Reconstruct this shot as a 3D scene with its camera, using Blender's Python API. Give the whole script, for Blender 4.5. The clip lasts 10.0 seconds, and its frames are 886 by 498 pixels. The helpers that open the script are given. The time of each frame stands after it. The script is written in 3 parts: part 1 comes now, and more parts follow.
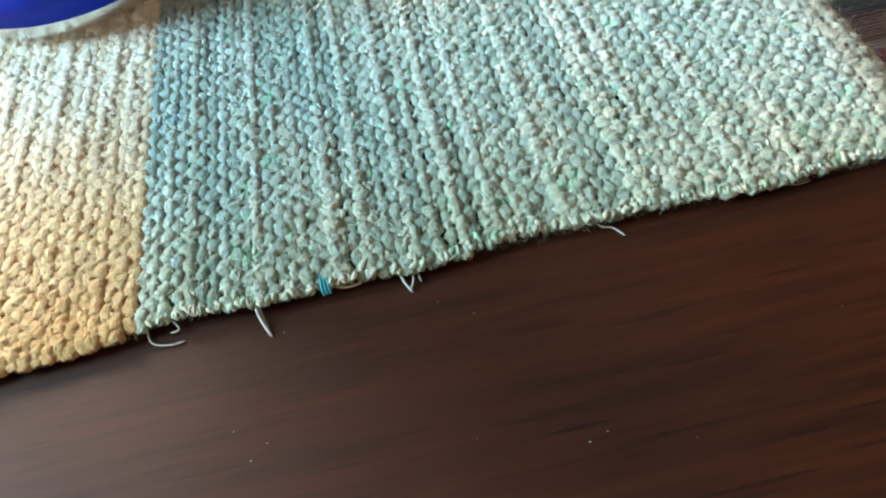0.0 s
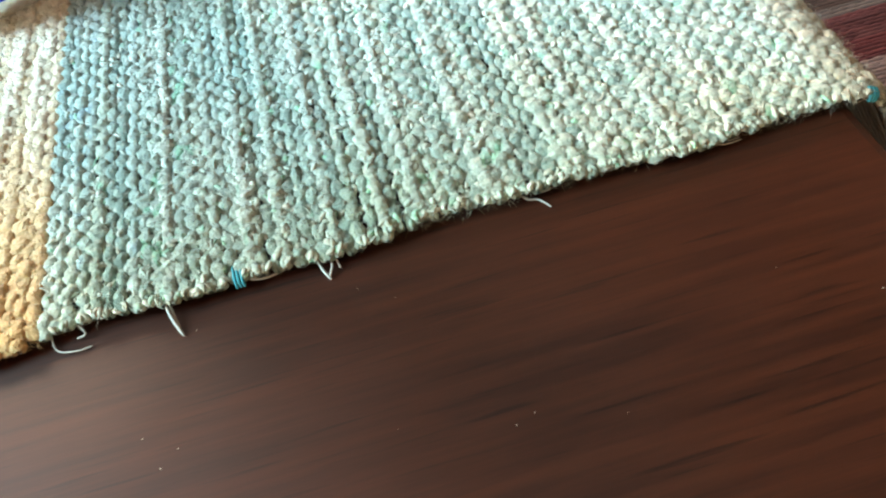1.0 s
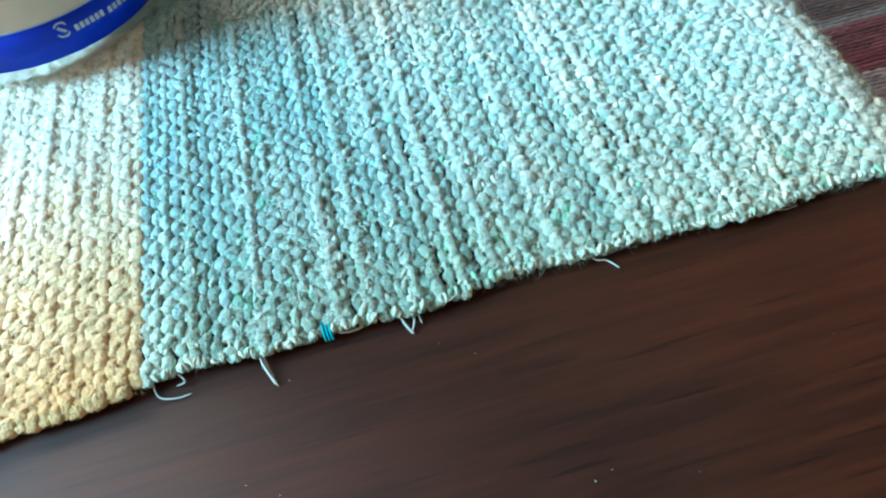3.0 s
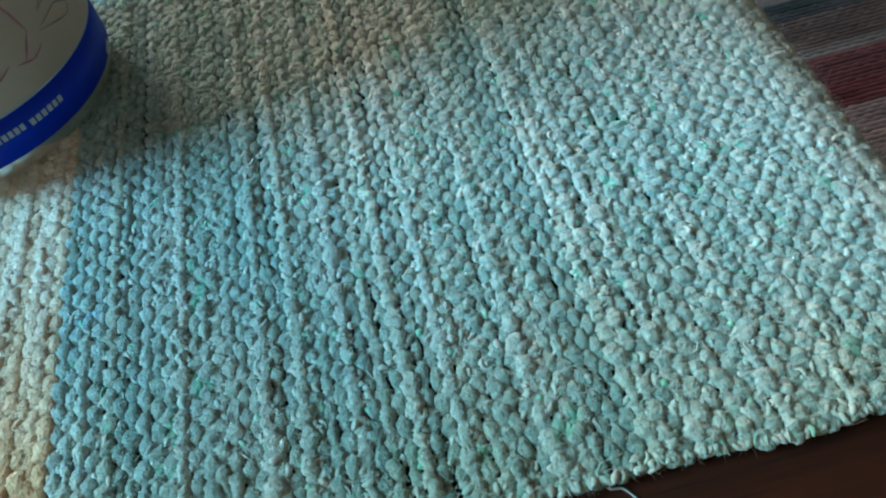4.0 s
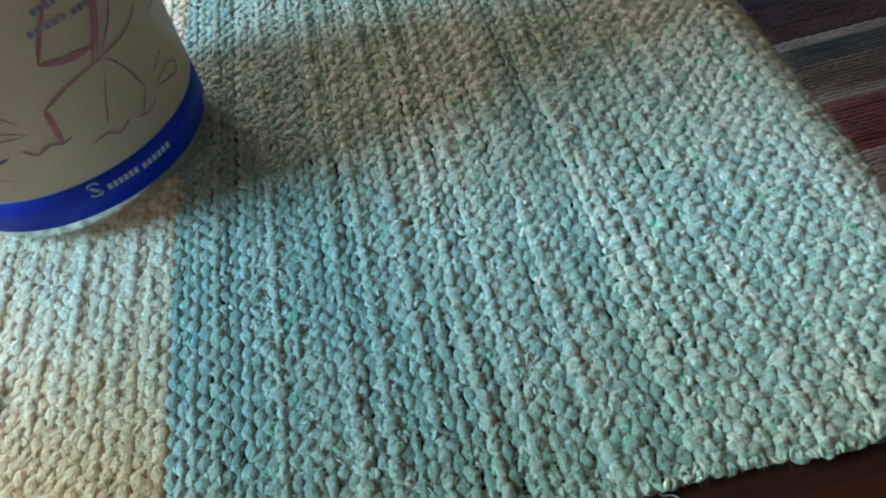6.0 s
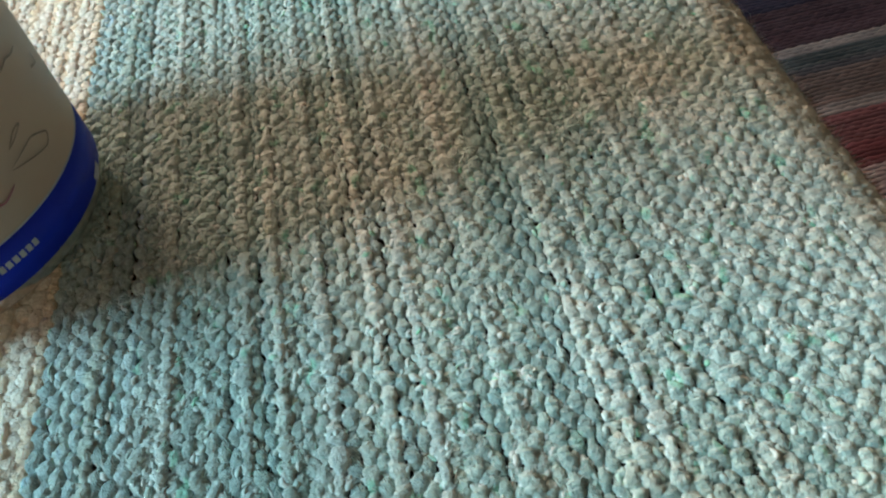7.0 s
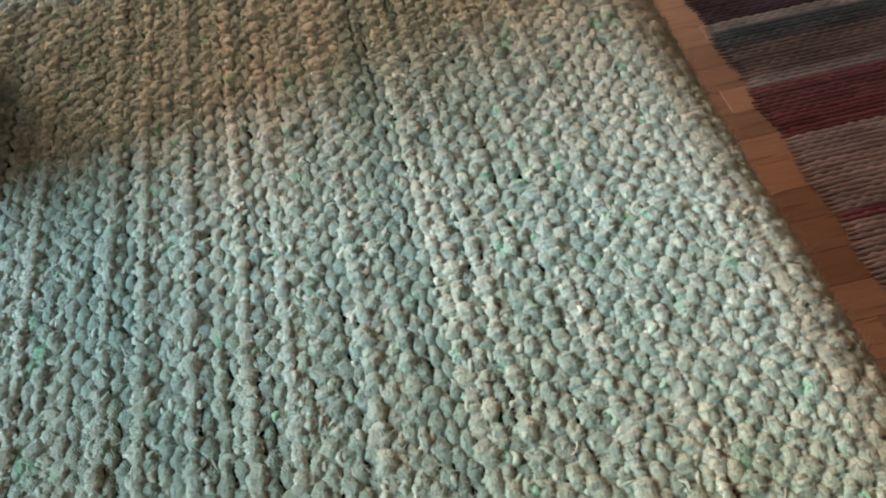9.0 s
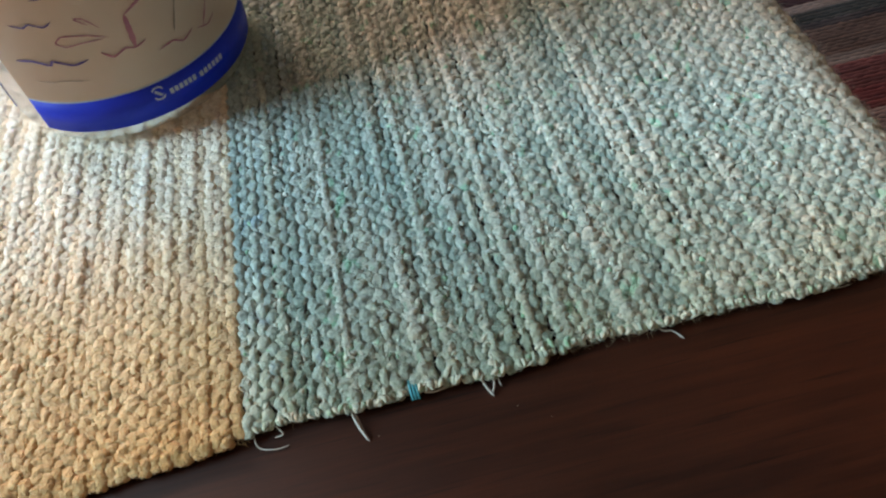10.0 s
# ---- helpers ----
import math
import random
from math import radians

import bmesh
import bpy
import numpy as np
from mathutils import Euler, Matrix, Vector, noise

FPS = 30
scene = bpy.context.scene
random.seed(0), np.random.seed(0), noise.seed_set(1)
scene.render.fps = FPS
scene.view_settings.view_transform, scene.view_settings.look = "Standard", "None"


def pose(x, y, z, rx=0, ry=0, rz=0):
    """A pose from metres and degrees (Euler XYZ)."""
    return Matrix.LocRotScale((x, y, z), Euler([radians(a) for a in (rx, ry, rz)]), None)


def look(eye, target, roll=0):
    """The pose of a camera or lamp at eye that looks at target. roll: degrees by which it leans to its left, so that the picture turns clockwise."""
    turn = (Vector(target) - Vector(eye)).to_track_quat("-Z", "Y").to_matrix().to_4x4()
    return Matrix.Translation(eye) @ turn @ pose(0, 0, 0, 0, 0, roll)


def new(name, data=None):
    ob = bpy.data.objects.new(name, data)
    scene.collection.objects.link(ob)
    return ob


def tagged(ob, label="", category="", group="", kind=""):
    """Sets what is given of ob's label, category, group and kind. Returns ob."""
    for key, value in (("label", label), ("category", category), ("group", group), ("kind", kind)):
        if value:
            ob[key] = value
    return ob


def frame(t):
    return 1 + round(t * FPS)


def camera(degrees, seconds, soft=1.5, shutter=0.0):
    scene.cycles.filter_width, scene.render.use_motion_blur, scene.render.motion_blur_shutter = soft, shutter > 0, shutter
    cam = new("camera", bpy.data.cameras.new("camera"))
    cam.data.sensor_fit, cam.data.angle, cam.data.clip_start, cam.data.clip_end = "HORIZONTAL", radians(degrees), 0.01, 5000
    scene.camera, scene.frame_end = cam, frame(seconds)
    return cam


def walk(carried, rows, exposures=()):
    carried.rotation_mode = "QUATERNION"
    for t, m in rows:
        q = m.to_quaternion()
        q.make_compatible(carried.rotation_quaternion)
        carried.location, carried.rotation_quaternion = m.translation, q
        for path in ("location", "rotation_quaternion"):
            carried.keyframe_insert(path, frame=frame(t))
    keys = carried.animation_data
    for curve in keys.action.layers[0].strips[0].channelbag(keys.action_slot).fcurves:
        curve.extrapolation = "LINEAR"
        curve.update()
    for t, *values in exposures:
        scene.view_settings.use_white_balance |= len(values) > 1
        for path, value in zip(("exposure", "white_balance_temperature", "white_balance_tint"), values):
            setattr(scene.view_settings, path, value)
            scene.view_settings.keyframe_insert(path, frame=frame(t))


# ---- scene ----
cam = camera(62.30, 10.0, soft=2.2)
PATH = [
    (0, (0.05206, -0.07710, 0.60505), (0.0909, 0.9807, -0.7709), -11.19),
    (0.5, (0.05271, -0.07700, 0.60062), (0.0917, 0.9753, -0.7795), -12.68),
    (1, (0.06201, -0.07674, 0.59762), (0.1354, 0.9555, -0.7962), -13.00),
    (1.5, (0.06442, -0.07671, 0.59391), (0.1399, 0.9291, -0.8190), -13.36),
    (2, (0.06490, -0.07856, 0.59575), (0.1443, 0.9144, -0.8260), -13.59),
    (2.5, (0.04545, -0.08266, 0.61262), (0.1093, 0.9000, -0.8170), -14.14),
    (3, (0.05259, -0.06963, 0.61294), (0.1124, 0.9477, -0.7925), -12.81),
    (3.2, (0.06348, -0.05629, 0.60906), (0.1366, 0.9616, -0.7953), -11.62),
    (4.3, (0.06736, -0.02809, 0.60799), (0.0818, 0.9914, -0.7971), -14.71),
    (4.5, (0.06294, -0.03260, 0.61067), (0.0703, 0.9899, -0.7923), -15.12),
    (5, (0.06189, -0.04002, 0.62067), (0.0747, 1.0030, -0.7670), -14.82),
    (5.2, (0.05734, -0.04292, 0.62539), (0.0729, 0.9968, -0.7647), -14.83),
    (6.3, (0.06103, -0.02917, 0.61935), (0.0579, 1.0838, -0.7129), -13.93),
    (6.5, (0.06547, -0.01296, 0.61459), (0.0647, 1.1077, -0.7112), -13.65),
    (7, (0.07187, 0.00480, 0.60708), (0.0854, 1.0720, -0.7621), -13.08),
    (7.5, (0.07167, 0.00342, 0.60771), (0.1225, 1.0394, -0.7844), -10.82),
    (8, (0.07169, 0.00161, 0.61110), (0.1448, 1.0209, -0.7923), -9.08),
    (8.5, (0.07685, -0.00393, 0.60771), (0.1622, 1.0141, -0.7958), -8.47),
    (9, (0.08528, -0.01652, 0.60302), (0.1886, 0.9842, -0.8117), -8.08),
    (9.5, (0.07322, -0.03410, 0.60974), (0.1907, 0.9676, -0.8032), -8.83),
    (10, (0.04221, -0.06482, 0.63028), (0.0828, 0.9776, -0.7573), -12.34),
]
# Stops, kelvin and tint: the clip's camera opens up over the dark wood, then settles on the cloth.
EXPOSURES = [
    (0.0, 0.82, 6575, 19.3),
    (0.5, 1.01, 7051, 23.2),
    (1.0, 1.29, 6941, 21.1),
    (1.5, 1.47, 6945, 20.2),
    (2.0, 1.56, 6996, 19.9),
    (2.5, 1.65, 5760, 8.3),
    (3.0, 1.19, 5251, 3.4),
    (3.2, 0.78, 5175, 3.0),
    (4.3, 0.08, 5309, 2.2),
    (4.5, 0.06, 5330, 2.5),
    (5.0, 0.08, 5456, 4.4),
    (6.5, 0.03, 6147, 11.2),
    (7.0, 0.18, 6571, 17.7),
    (7.5, 0.24, 6656, 19.9),
    (8.0, 0.24, 6838, 21.4),
    (8.5, 0.24, 7028, 21.9),
    (9.0, 0.13, 7555, 28.5),
    (9.5, 0.27, 6801, 24.4),
    (10.0, 0.16, 6985, 29.9),
]
walk(cam, [(t, look(eye, target, roll)) for t, eye, target, roll in PATH], EXPOSURES)


# ---- world and light ----
world = bpy.data.worlds.new("sky")
scene.world = world
world.use_nodes = True
wn = world.node_tree.nodes
sky = wn.new("ShaderNodeTexSky")
sky.sky_type, sky.sun_disc = "NISHITA", False
sky.sun_elevation, sky.sun_rotation = radians(35), radians(150)
world.node_tree.links.new(sky.outputs[0], wn["Background"].inputs[0])
wn["Background"].inputs[1].default_value = 0.08


def window_light(name, m, size_x, size_y, watts, colour):
    lamp = bpy.data.lights.new(name, "AREA")
    lamp.shape, lamp.size, lamp.size_y, lamp.energy, lamp.color = "RECTANGLE", size_x, size_y, watts, colour
    ob = new(name, lamp)
    ob.matrix_world = m
    return ob


# Daylight in the west window's opening; beyond the table, an added warm lamp fills the shadows.
window_light("daylight_west", look((-1.93, 0.13, 1.65), (0.0, 0.12, 0.9)), 0.86, 1.30, 67, (0.47, 0.86, 1.0))
window_light("warm_fill_north", look((-1.35, 2.33, 1.60), (0.05, 0.0, 0.7)), 1.00, 1.20, 68, (1.0, 0.78, 0.58))


# ---- materials ----
class Mat:
    """A node material under construction."""

    def __init__(self, name, rough=0.7, metal=0.0, spec=0.5):
        self.m = bpy.data.materials.new(name)
        self.m.use_nodes = True
        self.t = self.m.node_tree
        self.b = self.t.nodes["Principled BSDF"]
        self.b.inputs["Roughness"].default_value = rough
        self.b.inputs["Metallic"].default_value = metal
        self.b.inputs["Specular IOR Level"].default_value = spec
        self.height = None

    def node(self, kind, **props):
        n = self.t.nodes.new(kind)
        for k, v in props.items():
            n.inputs[k].default_value = v
        return n

    def link(self, a, b):
        self.t.links.new(a, b)

    def coords(self, scale=(1, 1, 1)):
        tc = self.node("ShaderNodeTexCoord")
        mp = self.node("ShaderNodeMapping")
        mp.inputs["Scale"].default_value = scale
        self.link(tc.outputs["Object"], mp.inputs["Vector"])
        return mp.outputs[0]

    def noise(self, scale, detail=3.0, rough=0.55, stretch=(1, 1, 1)):
        n = self.node("ShaderNodeTexNoise", Scale=scale, Detail=detail, Roughness=rough)
        self.link(self.coords(stretch), n.inputs["Vector"])
        return n.outputs["Fac"]

    def ramp(self, fac, stops):
        r = self.node("ShaderNodeValToRGB")
        el = r.color_ramp.elements
        while len(el) < len(stops):
            el.new(0.5)
        for e, (p, c) in zip(el, stops):
            e.position, e.color = p, (*c, 1) if len(c) == 3 else c
        self.link(fac, r.inputs[0])
        return r.outputs[0]

    def mix(self, a, b, fac, mode="MIX"):
        n = self.node("ShaderNodeMix")
        n.data_type, n.blend_type = "RGBA", mode
        for sock, v in ((n.inputs[6], a), (n.inputs[7], b)):
            if isinstance(v, tuple):
                sock.default_value = (*v, 1)
            else:
                self.link(v, sock)
        if isinstance(fac, (int, float)):
            n.inputs[0].default_value = fac
        else:
            self.link(fac, n.inputs[0])
        return n.outputs[2]

    def random(self):
        return self.node("ShaderNodeObjectInfo").outputs["Random"]

    def bump(self, fac, strength, distance):
        n = self.node("ShaderNodeBump", Strength=strength, Distance=distance)
        self.link(fac, n.inputs["Height"])
        if self.height is not None:
            self.link(self.height, n.inputs["Normal"])
        self.height = n.outputs[0]
        self.link(self.height, self.b.inputs["Normal"])

    def colour(self, c):
        if isinstance(c, tuple):
            self.b.inputs["Base Color"].default_value = (*c, 1)
        else:
            self.link(c, self.b.inputs["Base Color"])
        return self.m


def soften(k):
    """Light that soaks a little way into the cotton."""
    k.b.inputs["Subsurface Weight"].default_value = 0.35
    k.b.inputs["Subsurface Radius"].default_value = (1.0, 0.9, 0.8)
    k.b.inputs["Subsurface Scale"].default_value = 0.0006


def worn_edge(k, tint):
    """Multiplier that turns the yarn duller and yellower towards the runner's near edge, in an uneven line."""
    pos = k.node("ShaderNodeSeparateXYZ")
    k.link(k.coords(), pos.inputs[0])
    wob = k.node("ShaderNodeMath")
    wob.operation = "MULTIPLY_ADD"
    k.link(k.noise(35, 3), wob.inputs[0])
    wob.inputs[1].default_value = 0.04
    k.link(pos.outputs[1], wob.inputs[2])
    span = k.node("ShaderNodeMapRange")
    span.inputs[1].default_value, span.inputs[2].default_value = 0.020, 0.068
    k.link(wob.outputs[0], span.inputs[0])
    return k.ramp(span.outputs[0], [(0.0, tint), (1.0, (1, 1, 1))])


def yarn(name, low, mid, high, fleck, fleck_at=0.66, sheen=0.25, along=26.0, ribs=0.0, tint=(0.88, 0.77, 0.63)):
    """Soft cotton yarn: tone by yarn, by bead and by fibre, with stray coloured fibres."""
    k = Mat(name, 0.9, spec=0.15)
    k.b.inputs["Sheen Weight"].default_value = sheen
    k.b.inputs["Sheen Roughness"].default_value = 0.6
    base = k.ramp(k.noise(along, 3, stretch=(1.6, 0.5, 1)), [(0.30, low), (0.5, mid), (0.68, high)])
    beads = k.ramp(k.noise(330, 2), [(0.32, (0.78, 0.80, 0.80)), (0.55, (1, 1, 1)), (0.75, (1.12, 1.10, 1.06))])
    base = k.mix(base, beads, 0.85, "MULTIPLY")
    per = k.ramp(k.random(), [(0.0, (0.86, 0.90, 0.90)), (0.5, (1, 1, 1)), (1.0, (1.08, 1.05, 1.0))])
    base = k.mix(base, per, 0.9, "MULTIPLY")
    spots = k.ramp(k.noise(260, 1, stretch=(1.0, 0.55, 1)), [(fleck_at + 0.03, (0, 0, 0)), (fleck_at + 0.10, (0.7, 0.7, 0.7))])
    base = k.mix(base, fleck, spots)
    soften(k)
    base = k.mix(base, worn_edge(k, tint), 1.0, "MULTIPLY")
    fibre = k.ramp(k.noise(1500, 3, 0.6, stretch=(1.0, 0.5, 1)), [(0.3, (0.70, 0.72, 0.72)), (0.7, (1.16, 1.16, 1.16))])
    base = k.mix(base, fibre, 0.8, "MULTIPLY")
    k.bump(k.noise(900, 4, 0.65), 1.0, 0.0010)
    k.bump(k.noise(1900, 3, stretch=(1, 0.5, 1)), 0.7, 0.0004)
    if ribs:
        wave = k.node("ShaderNodeTexWave", Scale=1700.0, Distortion=4.0)
        wave.bands_direction = "DIAGONAL"
        k.link(k.coords((1.0, 0.6, 0.3)), wave.inputs["Vector"])
        k.bump(wave.outputs["Fac"], ribs, 0.0003)
        base = k.mix(base, k.ramp(wave.outputs["Fac"], [(0.1, (0.72, 0.74, 0.76)), (0.7, (1.1, 1.1, 1.1))]), 0.55, "MULTIPLY")
    return k.colour(base)


def loops():
    """Boucle loops, each of one tone: off-white, mint or grey, a few bright green or blue."""
    k = Mat("boucle_cotton", 0.85, spec=0.2)
    k.b.inputs["Sheen Weight"].default_value = 0.3
    tone = k.node("ShaderNodeNewGeometry").outputs["Random Per Island"]
    base = k.ramp(tone, [(0.0, (0.27, 0.58, 0.40)), (0.05, (0.38, 0.60, 0.49)), (0.12, (0.48, 0.60, 0.56)), (0.40, (0.54, 0.62, 0.58)), (0.75, (0.59, 0.65, 0.60)), (1.0, (0.68, 0.70, 0.65))])
    base = k.mix(base, k.ramp(k.noise(24, 2, stretch=(1.6, 0.5, 1)), [(0.32, (0.80, 0.95, 0.95)), (0.5, (0.95, 0.98, 0.98)), (0.66, (1.03, 0.99, 0.98))]), 0.8, "MULTIPLY")
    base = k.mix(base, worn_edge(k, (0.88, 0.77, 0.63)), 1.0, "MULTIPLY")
    base = k.mix(base, k.ramp(k.noise(2600, 2), [(0.3, (0.84, 0.84, 0.84)), (0.7, (1.08, 1.08, 1.08))]), 0.7, "MULTIPLY")
    soften(k)
    k.bump(k.noise(2400, 3), 0.5, 0.0003)
    return k.colour(base)


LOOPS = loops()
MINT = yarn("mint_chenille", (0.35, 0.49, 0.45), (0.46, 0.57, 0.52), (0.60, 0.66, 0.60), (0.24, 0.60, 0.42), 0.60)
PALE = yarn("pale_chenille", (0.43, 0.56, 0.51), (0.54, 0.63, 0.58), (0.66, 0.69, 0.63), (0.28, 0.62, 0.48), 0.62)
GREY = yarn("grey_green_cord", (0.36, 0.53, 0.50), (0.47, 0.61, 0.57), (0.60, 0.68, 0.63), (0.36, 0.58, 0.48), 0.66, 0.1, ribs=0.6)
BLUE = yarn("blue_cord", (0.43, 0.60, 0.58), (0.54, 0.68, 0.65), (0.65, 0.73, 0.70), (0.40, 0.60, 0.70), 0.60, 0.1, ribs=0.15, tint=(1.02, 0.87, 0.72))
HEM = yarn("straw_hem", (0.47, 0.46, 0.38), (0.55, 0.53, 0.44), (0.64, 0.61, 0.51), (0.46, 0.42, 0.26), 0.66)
TEAL = Mat("teal_yarn", 0.9).colour((0.03, 0.30, 0.34))
WARP_GREY = Mat("grey_warp_cotton", 0.95, spec=0.1).colour((0.24, 0.26, 0.24))
THREAD = Mat("loose_cotton", 0.85).colour((0.50, 0.47, 0.41))


def straw(name, cream):
    """Cream yarn that turns to ochre towards its dyed ends."""
    k = Mat(name, 0.9, spec=0.15)
    k.b.inputs["Sheen Weight"].default_value = 0.25
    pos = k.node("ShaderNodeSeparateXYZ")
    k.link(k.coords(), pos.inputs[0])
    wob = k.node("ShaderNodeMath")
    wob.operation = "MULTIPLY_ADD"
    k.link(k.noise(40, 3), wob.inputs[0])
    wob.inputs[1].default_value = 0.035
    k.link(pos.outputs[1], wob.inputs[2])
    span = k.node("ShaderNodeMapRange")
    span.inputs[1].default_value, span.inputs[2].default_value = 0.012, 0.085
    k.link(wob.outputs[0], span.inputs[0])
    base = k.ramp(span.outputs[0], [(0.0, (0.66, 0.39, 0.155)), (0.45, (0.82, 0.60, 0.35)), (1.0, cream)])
    beads = k.ramp(k.noise(330, 2), [(0.32, (0.86, 0.83, 0.79)), (0.55, (1, 1, 1)), (0.75, (1.10, 1.10, 1.12))])
    base = k.mix(base, beads, 0.85, "MULTIPLY")
    per = k.ramp(k.random(), [(0.0, (0.94, 0.91, 0.87)), (1.0, (1.06, 1.07, 1.10))])
    base = k.mix(base, per, 0.9, "MULTIPLY")
    soften(k)
    spots = k.ramp(k.noise(120, 1), [(0.68, (0, 0, 0)), (0.75, (1, 1, 1))])
    base = k.mix(base, k.mix(base, (0.74, 0.48, 0.22), 0.35), spots)
    base = k.mix(base, k.ramp(k.noise(2600, 2), [(0.3, (0.88, 0.87, 0.85)), (0.7, (1.08, 1.08, 1.08))]), 0.8, "MULTIPLY")
    k.bump(k.noise(900, 4, 0.65), 1.0, 0.0010)
    k.bump(k.noise(1900, 3, stretch=(1, 0.5, 1)), 0.7, 0.0004)
    return k.colour(base)


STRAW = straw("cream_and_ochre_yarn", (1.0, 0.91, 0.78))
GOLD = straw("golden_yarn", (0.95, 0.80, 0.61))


def stained_wood(name, dark, mid, light, rough, fine, spec=0.5):
    """Stained wood with its grain along x: broad figure, streaks, and short dark pores. fine: streaks per metre."""
    k = Mat(name, rough, spec=spec)
    figure = k.noise(fine * 0.06, 4, stretch=(0.12, 1, 1))
    grain = k.noise(fine * 0.45, 5, 0.65, stretch=(0.05, 1, 1))
    base = k.mix(k.ramp(figure, [(0.3, dark), (0.7, mid)]), k.ramp(grain, [(0.35, dark), (0.65, light)]), 0.5)
    pore = k.noise(fine, 2, 0.5, stretch=(0.035, 1, 1))
    base = k.mix(base, k.ramp(pore, [(0.30, (0.25, 0.22, 0.20)), (0.39, (1, 1, 1))]), 0.8, "MULTIPLY")
    r = k.node("ShaderNodeMapRange")
    r.inputs[3].default_value, r.inputs[4].default_value = rough - 0.05, rough + 0.07
    k.link(k.noise(30, 4), r.inputs[0])
    k.link(r.outputs[0], k.b.inputs["Roughness"])
    k.bump(pore, 0.10, 0.0002)
    return k, base


k, c = stained_wood("dark_stained_wood", (0.018, 0.0034, 0.0010), (0.043, 0.0082, 0.0023), (0.067, 0.0138, 0.0040), 0.42, 1100, 0.44)
TABLE_WOOD = k.colour(c)
k, c = stained_wood("oak_parquet", (0.19, 0.108, 0.074), (0.25, 0.145, 0.102), (0.30, 0.178, 0.128), 0.40, 420)
PARQUET = k.colour(k.mix(c, k.ramp(k.random(), [(0, (0.62, 0.60, 0.58)), (0.5, (0.95, 0.95, 0.95)), (1, (1.15, 1.12, 1.08))]), 1.0, "MULTIPLY"))


def plain(name, low, high, rough, scale, metal=0.0, bump=0.0, spec=0.5):
    k = Mat(name, rough, metal, spec)
    c = k.ramp(k.noise(scale, 4), [(0.3, low), (0.7, high)])
    if bump:
        k.bump(k.noise(scale * 6, 3), bump, 0.001)
    return k.colour(c)


PLASTER = plain("warm_wall_paint", (0.68, 0.56, 0.42), (0.74, 0.61, 0.46), 0.85, 3, bump=0.1)
# Walls and ceiling out of view, kept dark so that the tabletop reflects little.
DARK_WALL = plain("dark_unseen_wall", (0.26, 0.17, 0.10), (0.34, 0.23, 0.14), 0.7, 4, bump=0.1)
CEILING = plain("dark_unseen_ceiling", (0.13, 0.10, 0.075), (0.17, 0.13, 0.10), 0.9, 3, bump=0.1)
WHITE_PAINT = plain("white_gloss_paint", (0.76, 0.75, 0.72), (0.80, 0.79, 0.76), 0.35, 12)
GROUND = plain("outdoor_ground", (0.06, 0.09, 0.03), (0.11, 0.12, 0.06), 0.95, 2)
ALUMINIUM = plain("brushed_aluminium", (0.78, 0.79, 0.80), (0.86, 0.87, 0.88), 0.22, 60, metal=1.0)
LABEL_PAPER = plain("cream_label_paper", (0.47, 0.35, 0.27), (0.52, 0.39, 0.305), 0.5, 35, bump=0.03)
BAND_INK = plain("blue_label_print", (0.003, 0.022, 0.40), (0.004, 0.028, 0.46), 0.5, 50, spec=0.22)
PRINT_GREY = Mat("pale_print", 0.5).colour((0.33, 0.38, 0.46))
INK_RED = plain("plum_ink", (0.28, 0.09, 0.15), (0.38, 0.17, 0.22), 0.6, 220)
INK_VIOLET = plain("violet_ink", (0.045, 0.025, 0.15), (0.10, 0.07, 0.22), 0.6, 220)
INK_GREY = plain("grey_ink", (0.16, 0.13, 0.12), (0.28, 0.24, 0.20), 0.6, 220)
INK_BLUE = plain("blue_ink", (0.15, 0.14, 0.28), (0.24, 0.22, 0.36), 0.6, 220)

glass = Mat("window_glass", 0.0)
glass.b.inputs["Transmission Weight"].default_value = 1.0
GLASS = glass.colour((0.98, 0.99, 0.99))


# ---- helpers for building ----
def mesh_object(name, verts, faces, material, parent=None, label="", smooth=False):
    me = bpy.data.meshes.new(name)
    me.from_pydata([tuple(v) for v in verts], [], [tuple(f) for f in faces])
    me.materials.append(material)
    if smooth:
        me.polygons.foreach_set("use_smooth", [True] * len(me.polygons))
    me.update()
    ob = new(name, me)
    ob.parent = parent
    return tagged(ob, label)


def grid_object(name, points, material, parent=None, label="", closed_u=False, smooth=True):
    """A sheet or tube from an array of points [rows, columns, 3]; closed_u joins the last column to the first."""
    n, m = points.shape[:2]
    i, j = np.meshgrid(np.arange(n - 1), np.arange(m if closed_u else m - 1), indexing="ij")
    j2 = (j + 1) % m
    quads = np.stack([i * m + j, i * m + j2, (i + 1) * m + j2, (i + 1) * m + j], -1).reshape(-1, 4)
    me = bpy.data.meshes.new(name)
    me.vertices.add(n * m)
    me.vertices.foreach_set("co", points.reshape(-1).astype(np.float32))
    me.loops.add(quads.size)
    me.loops.foreach_set("vertex_index", quads.reshape(-1).astype(np.int32))
    me.polygons.add(len(quads))
    me.polygons.foreach_set("loop_start", np.arange(0, quads.size, 4, dtype=np.int32))
    me.polygons.foreach_set("use_smooth", np.full(len(quads), smooth))
    me.materials.append(material)
    me.update(calc_edges=True)
    me.validate()
    ob = new(name, me)
    ob.parent = parent
    return tagged(ob, label)


def part(name, bm, material, parent, label=""):
    me = bpy.data.meshes.new(name)
    bm.to_mesh(me)
    bm.free()
    me.materials.append(material)
    ob = new(name, me)
    ob.parent = parent
    return tagged(ob, label)


